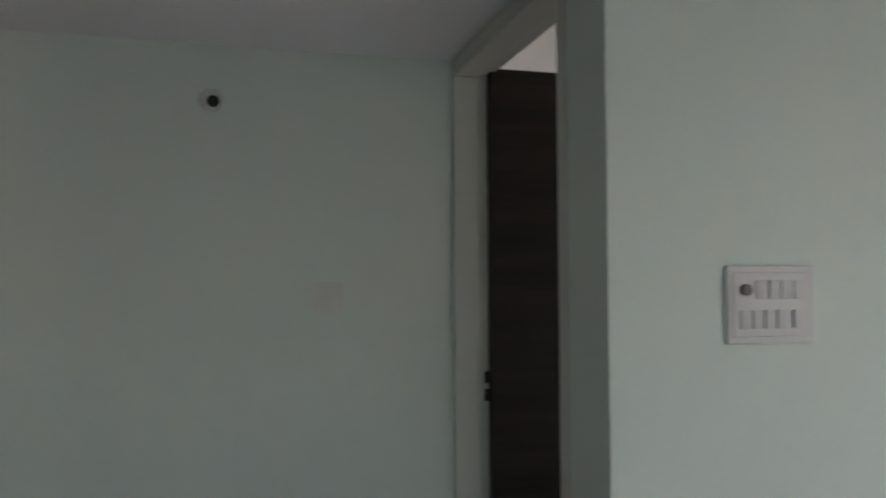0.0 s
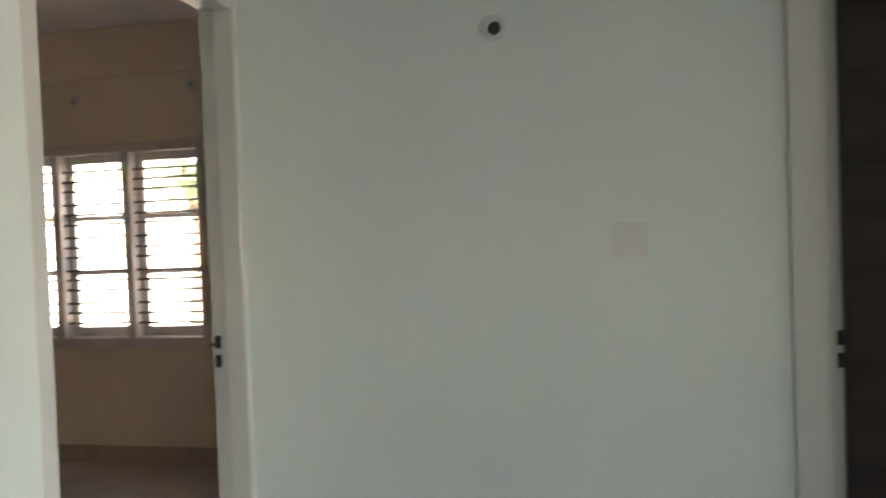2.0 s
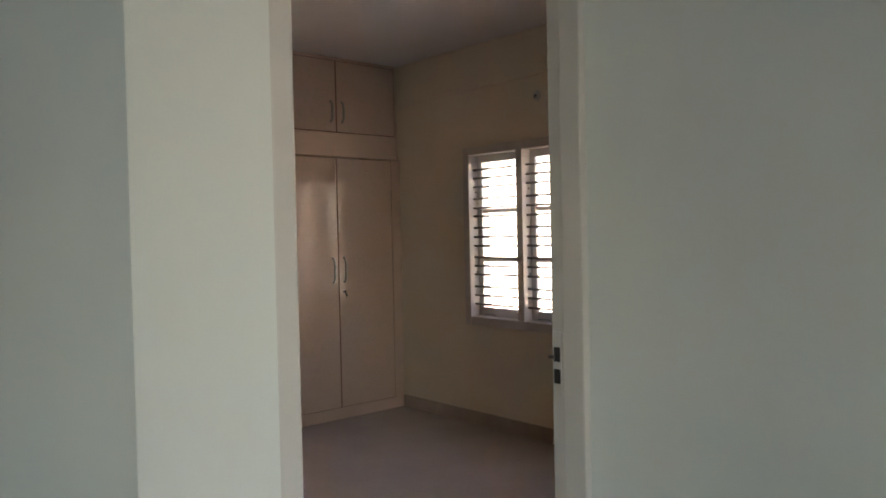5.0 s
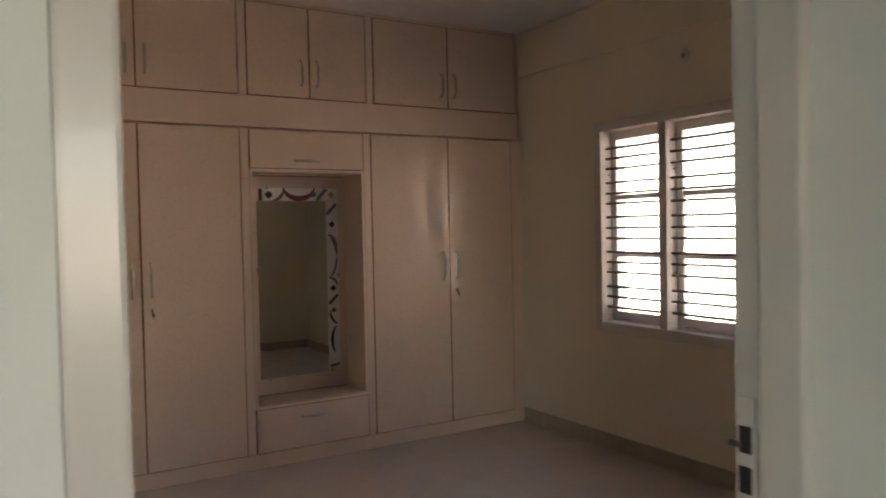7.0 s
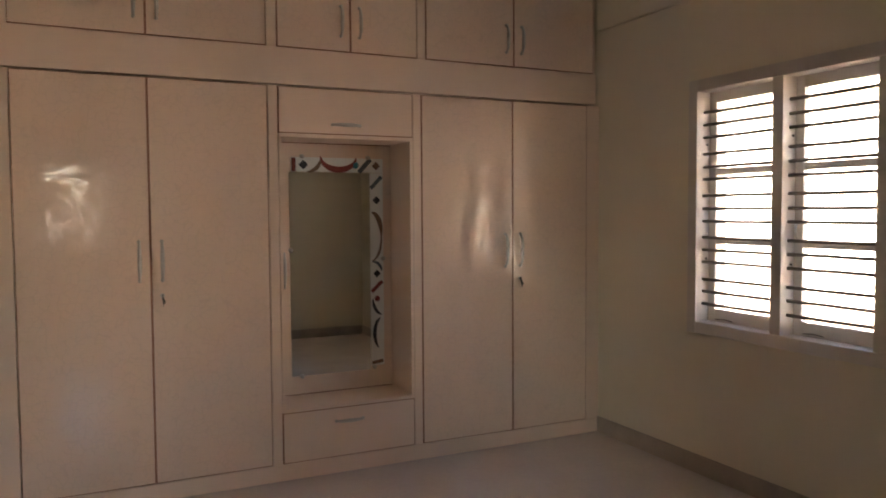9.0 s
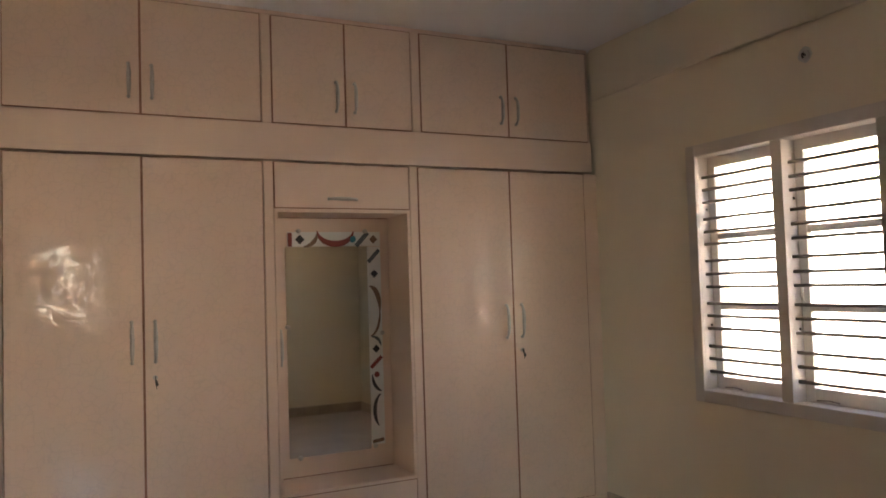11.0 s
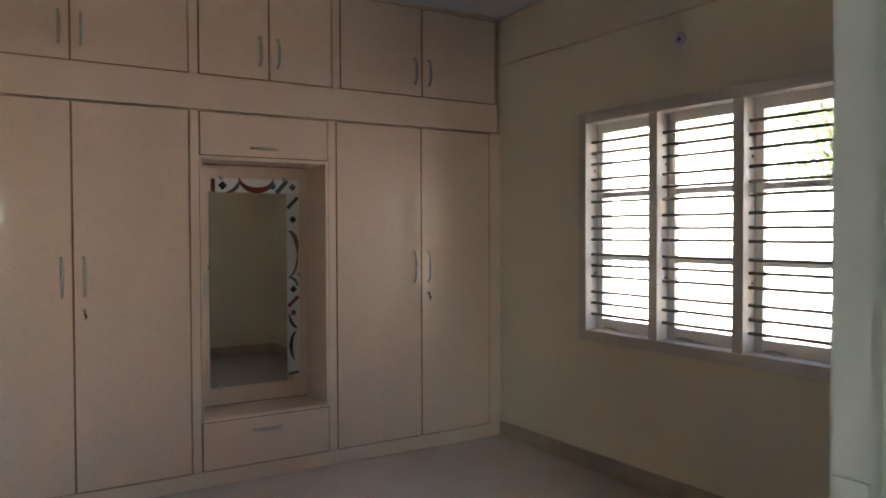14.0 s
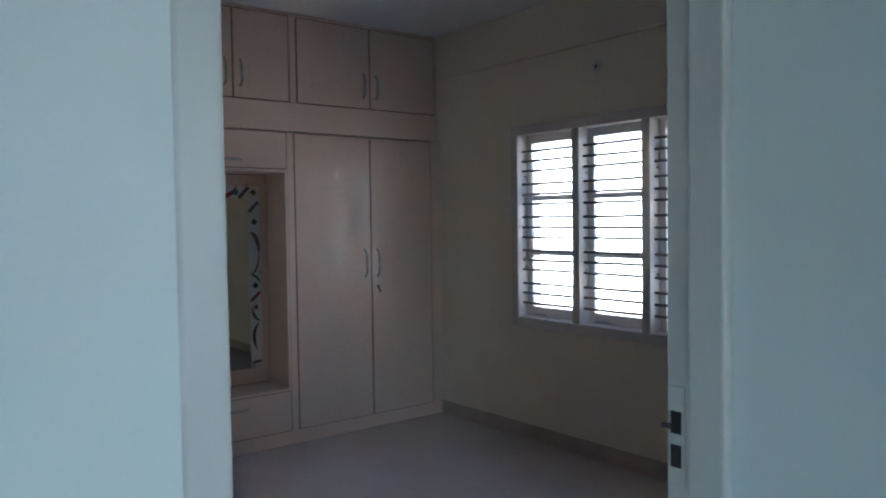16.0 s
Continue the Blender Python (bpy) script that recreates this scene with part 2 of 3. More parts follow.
structure("wall_side_room_north", boxed(XR1, 8.4, -0.9, -0.78, 0, CEIL), PAINT_CEIL, "white painted side room wall", "wall")
# unseen wall closing the hall; its small opening is added for the fill lamp
b = bmesh.new()
for x0, x1, z0, z1 in ((-0.75, 4.35, 0, CEIL), (4.35, 4.85, 0, 1.1), (4.35, 4.85, 1.7, CEIL), (4.85, 8.4, 0, CEIL)):
    box(b, x0, x1, -8.2, -8.08, z0, z1)
structure("wall_hall_south", b, PAINT_HALL, "unseen pale green hall wall with an opening added for light", "wall")
# unseen slab, added only to block direct sun from the south opening
structure("hall_window_canopy", boxed(2.2, 7.0, -10.0, -8.2, 2.15, 2.27), PAINT_CEIL, "unseen white slab added to keep sun out of the south opening", "canopy")
structure("wall_hall_far_west", boxed(-0.75, -0.63, -8.08, -3.57, 0, CEIL), PAINT_HALL, "pale green painted hall wall", "wall")
# unseen wall; the southern opening is assumed, sized to set the hall's brightness
b = bmesh.new()
for y0, y1, z0, z1 in ((-8.08, -6.5, 0, CEIL), (-6.5, -5.3, 2.1, CEIL), (-6.5, -5.3, 0, 0.2), (-5.3, -3.3, 0, CEIL), (-3.3, -2.2, 0, 0.95),
                       (-3.3, -2.2, 2.05, CEIL), (-2.2, -0.78, 0, CEIL)):
    box(b, 8.2, 8.4, y0, y1, z0, z1)
structure("wall_east", b, PAINT_HALL, "pale green painted outer wall with two openings", "wall")

# skirting
structure("baseboard_north", boxed(0.0, XL0, -0.012, 0, 0, 0.10, bevel=0.003), SKIRT, "brownish grey tile skirting under the window", "skirting")
structure("baseboard_south", boxed(0.0, XL0, ROOM_S, ROOM_S + 0.012, 0, 0.10, bevel=0.003), SKIRT, "brownish grey tile skirting", "skirting")
structure("baseboard_east", boxed(XL0 - 0.012, XL0, D1[1] + 0.03, -0.012, 0, 0.10, bevel=0.003), SKIRT, "brownish grey tile skirting", "skirting")
structure("baseboard_lobby", boxed(XL1, XR0, YH - 0.012, YH, 0, 0.10, bevel=0.003), SKIRT, "brownish grey tile skirting", "skirting")


# ---- doors ----
def door_frame(name, x0, x1, y0, y1, w0, side, label):
    """A painted timber frame in the wall from x0 to x1; side -1 puts the rebate for the leaf at x0."""
    d = thing(name, label, "door", ((x0 + x1) / 2, y0, 0), kind="structure")
    w = 0.055
    r0, r1 = (x0, x0 + 0.045) if side < 0 else (x1 - 0.045, x1)   # rebated part
    s0, s1 = (x0 + 0.045, x1 - 0.001) if side < 0 else (x0 + 0.001, x1 - 0.045)
    for a, c, w in ((y0, 1, w0), (y1, -1, 0.055)):
        bm = bmesh.new()
        ya, yb = sorted((a, a + c * w))
        box(bm, s0, s1, ya, yb, 0, HEAD + 0.05, bevel=0.005)
        ya, yb = sorted((a, a + c * (w - 0.014)))
        box(bm, r0, r1, ya, yb, 0, HEAD + 0.05, bevel=0.003)
        part("jamb", bm, FRAME, d)
    bm = bmesh.new()
    box(bm, s0, s1, y0 + w0, y1 - w, HEAD, HEAD + 0.05, bevel=0.005)
    box(bm, r0, r1, y0 + w0 - 0.014, y1 - w + 0.014, HEAD + 0.014, HEAD + 0.05, bevel=0.003)
    part("head", bm, FRAME, d)
    yb = y1 - w + 0.014
    xm = r0 + 0.018 if side < 0 else r1 - 0.018
    plate = part("strike_plate", boxed(xm - 0.014, xm + 0.014, yb - 0.003, yb, 1.065, 1.215, bevel=0.001), FRAME, d, "painted-over strike plate")
    for z0, z1 in ((1.093, 1.127), (1.144, 1.178)):
        part("slot", boxed(xm - 0.009, xm + 0.009, yb - 0.0045, yb - 0.002, z0, z1), HOLE_SHADE, plate, "near-black block for the shade in a latch hole")
    part("latch_lip", boxed(r0 - 0.006 if side < 0 else r1 - 0.006, r0 + 0.012 if side < 0 else r1 + 0.006, yb - 0.008, yb - 0.002, 1.150, 1.158, bevel=0.002), DARK_METAL, plate)
    return d


door1 = door_frame("door_1", XL0, XL1, *D1, 0.042, -1, "cream enamelled timber door frame with its door folded back into the bedroom")
door2 = door_frame("door_2", XR0, XR1, *D2, 0.055, 1, "cream enamelled timber door frame with a dark walnut door standing open")


def bow(bm, base, out, along, length, lift, r=0.0076):
    """A bow handle: two feet and a swelling arched grip."""
    base, out, along = Vector(base), Vector(out), Vector(along)
    pts, rad = [], []
    for i in range(13):
        u = i / 12 * 2 - 1
        pts.append(base + along * (u * length / 2) + out * (lift * (1 - u ** 4) + 0.002))
        rad.append(r * (0.6 + 0.75 * (1 - u * u)))
    tube(bm, pts, rad, 8)
    for u in (-0.93, 0.93):
        p = base + along * (u * length / 2)
        tube(bm, [p, p + out * lift * 0.4], r * 1.15, 8)
    return bm


# bedroom leaf, folded back
leaf_y = -3.345
leaf = part("door_leaf", boxed(3.09, 3.83, leaf_y, leaf_y + 0.035, 0.012, 2.02, bevel=0.003), FRAME, door1, "cream painted flush door leaf")
bm = bmesh.new()
box(bm, 3.125, 3.165, leaf_y + 0.034, leaf_y + 0.042, 1.005, 1.265, bevel=0.003)
part("lock_plate", bm, STEEL, leaf, "steel lock plate")
bm = tube(bmesh.new(), [(3.145, leaf_y + 0.04, 1.168), (3.145, leaf_y + 0.062, 1.168), (3.15, leaf_y + 0.073, 1.168), (3.175, leaf_y + 0.075, 1.167), (3.26, leaf_y + 0.073, 1.160)],
          [0.011, 0.0095, 0.0095, 0.009, 0.007], 10)
part("lever_handle", bm, STEEL, leaf, "worn steel lever handle", True)
bm = tube(bmesh.new(), [(3.145, leaf_y + 0.04, 1.090), (3.145, leaf_y + 0.075, 1.090)], 0.006, 8)
box(bm, 3.142, 3.148, leaf_y + 0.07, leaf_y + 0.085, 1.077, 1.103, bevel=0.002)
tube(bm, [(3.145, leaf_y + 0.08, 1.080), (3.147, leaf_y + 0.083, 1.055), (3.145, leaf_y + 0.079, 1.030)], 0.004, 6)
part("key", bm, DARK_METAL, leaf, "dark key left in the lock")
for z in (0.25, 1.05, 1.8):
    part("hinge", tube(bmesh.new(), [(3.834, leaf_y + 0.04, z - 0.05), (3.834, leaf_y + 0.04, z + 0.05)], 0.007, 8), STEEL, leaf)

# the leaf stands a little short of square to its wall
swing = Matrix.Translation((3.818, -3.33, 0)) @ Matrix.Rotation(radians(-5.8), 4, "Z") @ Matrix.Translation((-3.818, 3.33, 0))
for o in (leaf, *leaf.children):
    o.data.transform(swing)

# dark leaf of the side room
dark = part("door_leaf", boxed(5.395, 6.20, -2.618, -2.583, 0.012, 2.055, bevel=0.003), WALNUT, door2, "dark walnut veneered door leaf with level grain")


# ---- bedroom window ----
def make_window():
    x0, x1, z0, z1 = WIN
    w = thing("window_1", "wide three-light timber window with level iron bars, sashes shut, daylight glaring behind", "window", ((x0 + x1) / 2, 0, z0), kind="structure")
    fr = 0.062
    m1, m2, mh = 1.350, 1.872, 0.030
    for nm, a in (("frame_stile", (x0 - fr, x0, z0 - fr, z1 + fr)), ("frame_stile", (x1, x1 + fr, z0 - fr, z1 + fr)),
                  ("frame_sill", (x0, x1, z0 - fr, z0)), ("frame_head", (x0, x1, z1, z1 + fr))):
        bm = bmesh.new()
        box(bm, a[0], a[1], -0.016, 0.0, a[2], a[3], bevel=0.004)
        i = [max(a[0], wx0), min(a[1], wx1), max(a[2], wz0), min(a[3], wz1)]
        box(bm, i[0], i[1], 0.0, 0.115, i[2], i[3])
        part(nm, bm, JOINERY, w)
    for m in (m1, m2):
        part("mullion", boxed(m - mh, m + mh, -0.013, 0.115, z0, z1, bevel=0.003), JOINERY, w)
    rng = random.Random(4)
    for a, c in ((x0, m1 - mh), (m1 + mh, m2 - mh), (m2 + mh, x1)):
        s = part("sash", box(boxed(a, a + 0.045, 0.075, 0.11, z0, z1, bevel=0.003), c - 0.045, c, 0.075, 0.11, z0, z1, bevel=0.003), SASH, w)
        part("bottom_rail", boxed(a + 0.045, c - 0.045, 0.075, 0.11, z0, z0 + 0.065, bevel=0.003), SASH, s)
        part("top_rail", boxed(a + 0.045, c - 0.045, 0.075, 0.11, z1 - 0.055, z1, bevel=0.003), SASH, s)
        inner = (z1 - 0.055) - (z0 + 0.065)
        edges = [z0 + 0.065]
        for k in (1, 2):
            zc = z0 + 0.065 + inner * k / 3
            part("glazing_bar", boxed(a + 0.045, c - 0.045, 0.078, 0.108, zc - 0.017, zc + 0.017, bevel=0.003), SASH, s)
            edges += [zc - 0.017, zc + 0.017]
        edges.append(z1 - 0.055)
        for k in range(3):
            p = part("pane", boxed(a + 0.045, c - 0.045, 0.091, 0.095, edges[2 * k], edges[2 * k + 1]), GLASS, s)
            p.visible_shadow = False
        # fifteen bars in groups of three
        for k in range(15):
            z = z0 + (z1 - z0) * (0.078 + 0.833 * (k - 0.1 * (k % 3)) / 13.8) + rng.uniform(-0.002, 0.002)
            part("bar", tube(bmesh.new(), [(a - 0.004, 0.035, z), ((a + c) / 2, 0.035, z + rng.uniform(-0.002, 0.002)), (c + 0.004, 0.035, z)], 0.0088, 6), BARS, w)
        for z in (z0 + 0.33, z0 + 0.93):
            part("screw_hole", tube(bmesh.new(), [(a - 0.002, 0.055, z), (a + 0.0025, 0.055, z)], 0.007, 8), HOLE_SHADE, w)
        part("stay", tube(bmesh.new(), [(a + 0.06, 0.068, z0 + 0.012), (a + 0.12, 0.066, z0 + 0.018), (a + 0.17, 0.07, z0 + 0.012)], 0.0028, 6), BARS, w)
    part("casement_catch", bow(bmesh.new(), (m1 + mh + 0.024, 0.074, 1.30), (0, -1, 0), (0, 0, 1), 0.08, 0.02, 0.004), STEEL, w)
    return w


make_window()


# ---- fitted wardrobe ----
def slab(y0, y1, z0, z1, x=0.0, t=0.018, gap=0.0022, bevel=0.0015):
    return boxed(x - t, x, y0 + gap, y1 - gap, z0 + gap, z1 - gap, bevel=bevel)


def wardrobe_box(name, label, y0, y1, z0, z1, back=-0.615):
    """Carcass sides, top, bottom and back of one cabinet unit; parts hang under the returned thing."""
    c = thing(name, label, "wardrobe", (-0.3, (y0 + y1) / 2, z0), group="fitted wardrobe wall")
    bm = bmesh.new()
    box(bm, back, -0.0195, y0 + 0.001, y0 + 0.018, z0, z1)
    box(bm, back, -0.0195, y1 - 0.018, y1 - 0.001, z0, z1)
    box(bm, back, -0.0195, y0 + 0.018, y1 - 0.018, z0, z0 + 0.018)
    box(bm, back, -0.0195, y0 + 0.018, y1 - 0.018, z1 - 0.018, z1)
    box(bm, back, back + 0.01, y0 + 0.018, y1 - 0.018, z0 + 0.018, z1 - 0.018)
    part("body", bm, GROOVE, c, "reddish unfaced carcass edge")
    return c


def faced(name, y0, y1, z0, z1, parent, face):
    """A board with reddish edge banding and a laminate face a millimetre proud of it."""
    d = part(name, slab(y0, y1, z0, z1, x=-0.001, gap=0.0012), GROOVE, parent, "reddish edge banding")
    part("face", slab(y0, y1, z0, z1, x=0.0, t=0.0008, gap=0.0052, bevel=0.0), face, d, "cream laminate face")
    return d


def door_pair(c, y0, ym, y1, z0, z1, zh, length, lock=None):
    for i, (a, b_) in enumerate(((y0, ym), (ym, y1))):
        d = faced("door", a, b_, z0, z1, c, LAMINATE)
        yh = ym - 0.052 if i == 0 else ym + 0.05
        part("handle", bow(bmesh.new(), (0.0, yh, zh), (1, 0, 0), (0, 0, 1), length, 0.029), STEEL, d, "bowed steel handle", True)
        if lock and i == 1:
            k = part("lock", tube(bmesh.new(), [(-0.002, yh - 0.002, lock), (0.007, yh - 0.002, lock)], 0.011, 12), STEEL, d, "small round cam lock")
            bm = boxed(0.006, 0.022, yh - 0.004, yh, lock - 0.012, lock + 0.008, bevel=0.001)
            tube(bm, [(0.02, yh - 0.002, lock - 0.01), (0.022, yh + 0.004, lock - 0.03), (0.02, yh, lock - 0.05)], [0.005, 0.008, 0.003], 6)
            part("lock_key", bm, DARK_METAL, d, "little key hanging in the lock")


LY = (-3.205, -2.634, -2.065)
MY = (-2.012, -1.266)
RY = (-1.214, -0.628, -0.095)
DZ = (0.09, 2.045)
LZ = (2.24, 2.797)
left = wardrobe_box("tall_wardrobe", "cream laminate double-door wardrobe with long steel handles and a key", LY[0], LY[2], *DZ)
door_pair(left, *LY, *DZ, 1.172, 0.20, 1.005)
right = wardrobe_box("tall_wardrobe", "cream laminate double-door wardrobe beside the window wall, keyed", RY[0], RY[2], *DZ)
door_pair(right, *RY, *DZ, 1.17, 0.20, 1.0)
for ys, lab in ((LY, "cream laminate loft cupboard over the double wardrobe"), ((MY[0], -1.62, MY[1] + 0.03), "small cream laminate loft cupboard over the mirror niche"),
                ((-1.183, -0.618, -0.047), "cream laminate loft cupboard beside the window wall")):
    c = wardrobe_box("loft_cupboard", lab, ys[0], ys[2], *LZ)
    door_pair(c, *ys, *LZ, 2.398, 0.165)

# stiles, rails and plinth between the units
carc = thing("wardrobe_surround", "cream laminate stiles, rail and plinth framing the fitted wardrobes", "wardrobe frame", (-0.2, -1.7, 0))
part("plinth", boxed(-0.05, -0.004, ROOM_S + 0.013, -0.002, 0.002, DZ[0] - 0.003, bevel=0.002), CARCASS, carc)
part("rail", boxed(-0.03, 0.010, ROOM_S + 0.001, -0.036, DZ[1] + 0.006, LZ[0] - 0.003, bevel=0.003), CARCASS, carc)
part("rail", boxed(-0.03, -0.002, ROOM_S + 0.001, -0.036, LZ[1] + 0.003, CEIL - 0.001, bevel=0.002), CARCASS, carc)
for a, c_, z0, z1 in ((ROOM_S + 0.013, LY[0] - 0.003, *DZ), (LY[2] + 0.003, MY[0] - 0.003, *DZ), (MY[1] + 0.003, RY[0] - 0.003, *DZ), (RY[2] + 0.003, -0.002, *DZ),
                      (ROOM_S + 0.001, LY[0] - 0.003, *LZ), (LY[2] + 0.003, MY[0] - 0.003, *LZ), (MY[1] + 0.033, -1.186, *LZ), (-0.044, -0.036, *LZ)):
    part("stile", boxed(-0.03, -0.001, a, c_, z0, z1, bevel=0.0015), CARCASS, carc)

# middle unit: flap, mirror niche, drawer
NZ = (0.372, 1.802)
mid = thing("dressing_unit", "cream laminate dressing unit with mirror niche, drop flap and bottom drawer", "dresser", (-0.3, -1.64, DZ[0]), group="fitted wardrobe wall")
flap = faced("flap", *MY, NZ[1] + 0.004, DZ[1], mid, CARCASS)
part("handle", bow(bmesh.new(), (0, -1.65, 1.858), (1, 0, 0), (0, 1, 0), 0.16, 0.022), STEEL, flap, "bowed steel handle", True)
drawer = faced("drawer", *MY, DZ[0], NZ[0] - 0.014, mid, CARCASS)
part("handle", bow(bmesh.new(), (0, -1.65, 0.285), (1, 0, 0), (0, 1, 0), 0.16, 0.022), STEEL, drawer, "bowed steel handle", True)
part("niche_base", boxed(-0.30, 0.004, MY[0] + 0.001, MY[1] - 0.001, NZ[0] - 0.014, NZ[0] + 0.004, bevel=0.002), CARCASS, mid)
part("niche_top", boxed(-0.30, 0.002, MY[0] + 0.001, MY[1] - 0.001, NZ[1] - 0.016, NZ[1] + 0.003, bevel=0.002), CARCASS, mid)
for y0 in (MY[0] + 0.001, MY[1] - 0.017):
    part("niche_side", boxed(-0.60, -0.001, y0, y0 + 0.016, NZ[0] + 0.004, NZ[1] - 0.016), CARCASS, mid)
part("niche_back", boxed(-0.61, -0.293, MY[0] + 0.017, MY[1] - 0.017, NZ[0] + 0.004, NZ[1] - 0.016), GROOVE, mid)
pan = part("mirror_door", boxed(-0.291, -0.275, MY[0] + 0.045, MY[1] - 0.024, NZ[0] + 0.012, NZ[1] - 0.022, bevel=0.002), CARCASS, mid)
part("handle", bow(bmesh.new(), (-0.275, -1.925, 1.08), (1, 0, 0), (0, 0, 1), 0.20, 0.02), STEEL, pan, "bowed steel handle", True)

# mirror with painted glass border on two sides
mx = -0.268
My0, My1, Mz0, Mz1 = -1.892, -1.342, 0.487, 1.705
BORD = 0.083
mir = thing("mirror", "tall mirror with a painted white glass border along two sides", "mirror", (mx, -1.61, Mz0))
part("glass", boxed(mx - 0.006, mx, My0, My1 - BORD, Mz0, Mz1 - BORD), MIRROR, mir, "silvered mirror glass")
top = part("top_border", boxed(mx - 0.006, mx + 0.001, My0 + 0.012, My1, Mz1 - BORD + 0.002, Mz1, bevel=0.001), STRIP, mir, "white glass strip with painted arcs and gems")
side = part("side_border", boxed(mx - 0.006, mx + 0.001, My1 - BORD + 0.002, My1, Mz0 + 0.02, Mz1 - BORD, bevel=0.001), STRIP, mir, "white glass strip with painted arcs and gems")
fx = mx + 0.001


def motif(parent, mat, pts, name="painted_stroke"):
    """A thin raised stroke of glass paint: (y, z, half width) along a line."""
    bm = bmesh.new()
    rows = []
    for i, (y, z, h) in enumerate(pts):
        a, b2 = pts[max(i - 1, 0)], pts[min(i + 1, len(pts) - 1)]
        d = Vector((b2[0] - a[0], b2[1] - a[1]))
        d = d.normalized() if d.length else Vector((1, 0))
        nrm = Vector((-d.y, d.x)) * h
        rows.append([bm.verts.new((fx + e, y + s * nrm.x, z + s * nrm.y)) for e, s in ((0, -1), (0.0012, -0.8), (0.0012, 0.8), (0, 1))])
    for u, v in zip(rows, rows[1:]):
        for k in range(3):
            bm.faces.new((u[k], u[k + 1], v[k + 1], v[k]))
    return part(name, bm, mat, parent)


def arc(parent, mat, cy, cz, ry, rz, a0, a1, h):
    motif(parent, mat, [(cy + ry * math.cos(radians(a0 + (a1 - a0) * i / 14)), cz + rz * math.sin(radians(a0 + (a1 - a0) * i / 14)),
                         0.0015 + h * math.sin(math.pi * (i + 0.6) / 15.2)) for i in range(15)])


def gem(parent, mat, y, z, r, sides=4):
    bm = bmesh.new()
    ring = [bm.verts.new((fx, y + r * math.cos(k * math.tau / sides), z + r * math.sin(k * math.tau / sides))) for k in range(sides)]
    tip = [bm.verts.new((fx + 0.003, y + 0.45 * r * math.cos(k * math.tau / sides), z + 0.45 * r * math.sin(k * math.tau / sides))) for k in range(sides)]
    for k in range(sides):
        bm.faces.new((ring[k], ring[(k + 1) % sides], tip[(k + 1) % sides], tip[k]))
    bm.faces.new(tip)
    part("gem", bm, mat, parent)


zt = Mz1 - BORD / 2
motif(top, RED, [(My0 + 0.014, zt, 0.038), (My0 + 0.038, zt, 0.038)])
gem(top, BLACK, My0 + 0.082, zt, 0.027)
arc(top, BROWN, My0 + 0.095, zt + 0.035, 0.085, 0.075, 0, -85, 0.010)
arc(top, RED, My0 + 0.285, zt + 0.05, 0.105, 0.075, -178, -5, 0.016)
gem(top, TEAL, My0 + 0.385, zt + 0.002, 0.020, 12)
motif(top, GREY, [(My0 + 0.405, zt - 0.038, 0.013), (My0 + 0.475, zt + 0.038, 0.013)])
gem(top, BROWN, My1 - BORD / 2, zt, 0.025)
yc, yl, yr = My1 - BORD / 2 + 0.001, My1 - BORD + 0.005, My1 - 0.003
z = Mz1 - BORD
motif(side, GREY, [(yl + 0.003, z - 0.088, 0.011), (yr - 0.006, z - 0.02, 0.011)])
gem(side, BLACK, yc, z - 0.155, 0.024)
arc(side, BROWN, yl + 0.004, z - 0.35, 0.062, 0.125, 88, -8, 0.013)
arc(side, BROWN, yl + 0.004, z - 0.37, 0.062, 0.135, 6, -86, 0.006)
arc(side, GREY, yl + 0.012, z - 0.57, 0.055, 0.06, 95, 5, 0.007)
gem(side, BLACK, yc, z - 0.58, 0.023)
motif(side, RED, [(yl + 0.004, z - 0.685, 0.011), (yr - 0.006, z - 0.625, 0.011)])
gem(side, RED, yc, z - 0.725, 0.017, 8)
arc(side, BLACK, yr, z - 0.72, 0.065, 0.10, -178, -100, 0.008)
arc(side, BLACK, yr, z - 0.93, 0.055, 0.10, 110, 235, 0.010)
motif(side, BROWN, [(yl + 0.002, Mz0 + 0.035, 0.010), (yr - 0.004, Mz0 + 0.045, 0.010)])
for y_, z_ in ((My0 + 0.075, Mz1 + 0.004), (My0 + 0.06, Mz0 - 0.003), (My0 + 0.005, 1.19), (My1 - 0.002, 1.13), (My1 - 0.06, Mz0 + 0.012), (My1 - 0.09, Mz1 + 0.004)):
    part("clip", tube(bmesh.new(), [(mx - 0.007, y_, z_), (mx + 0.005, y_, z_), (mx + 0.009, y_, z_)], [0.013, 0.013, 0.006], 10), STEEL, mir, "small steel mirror clip")


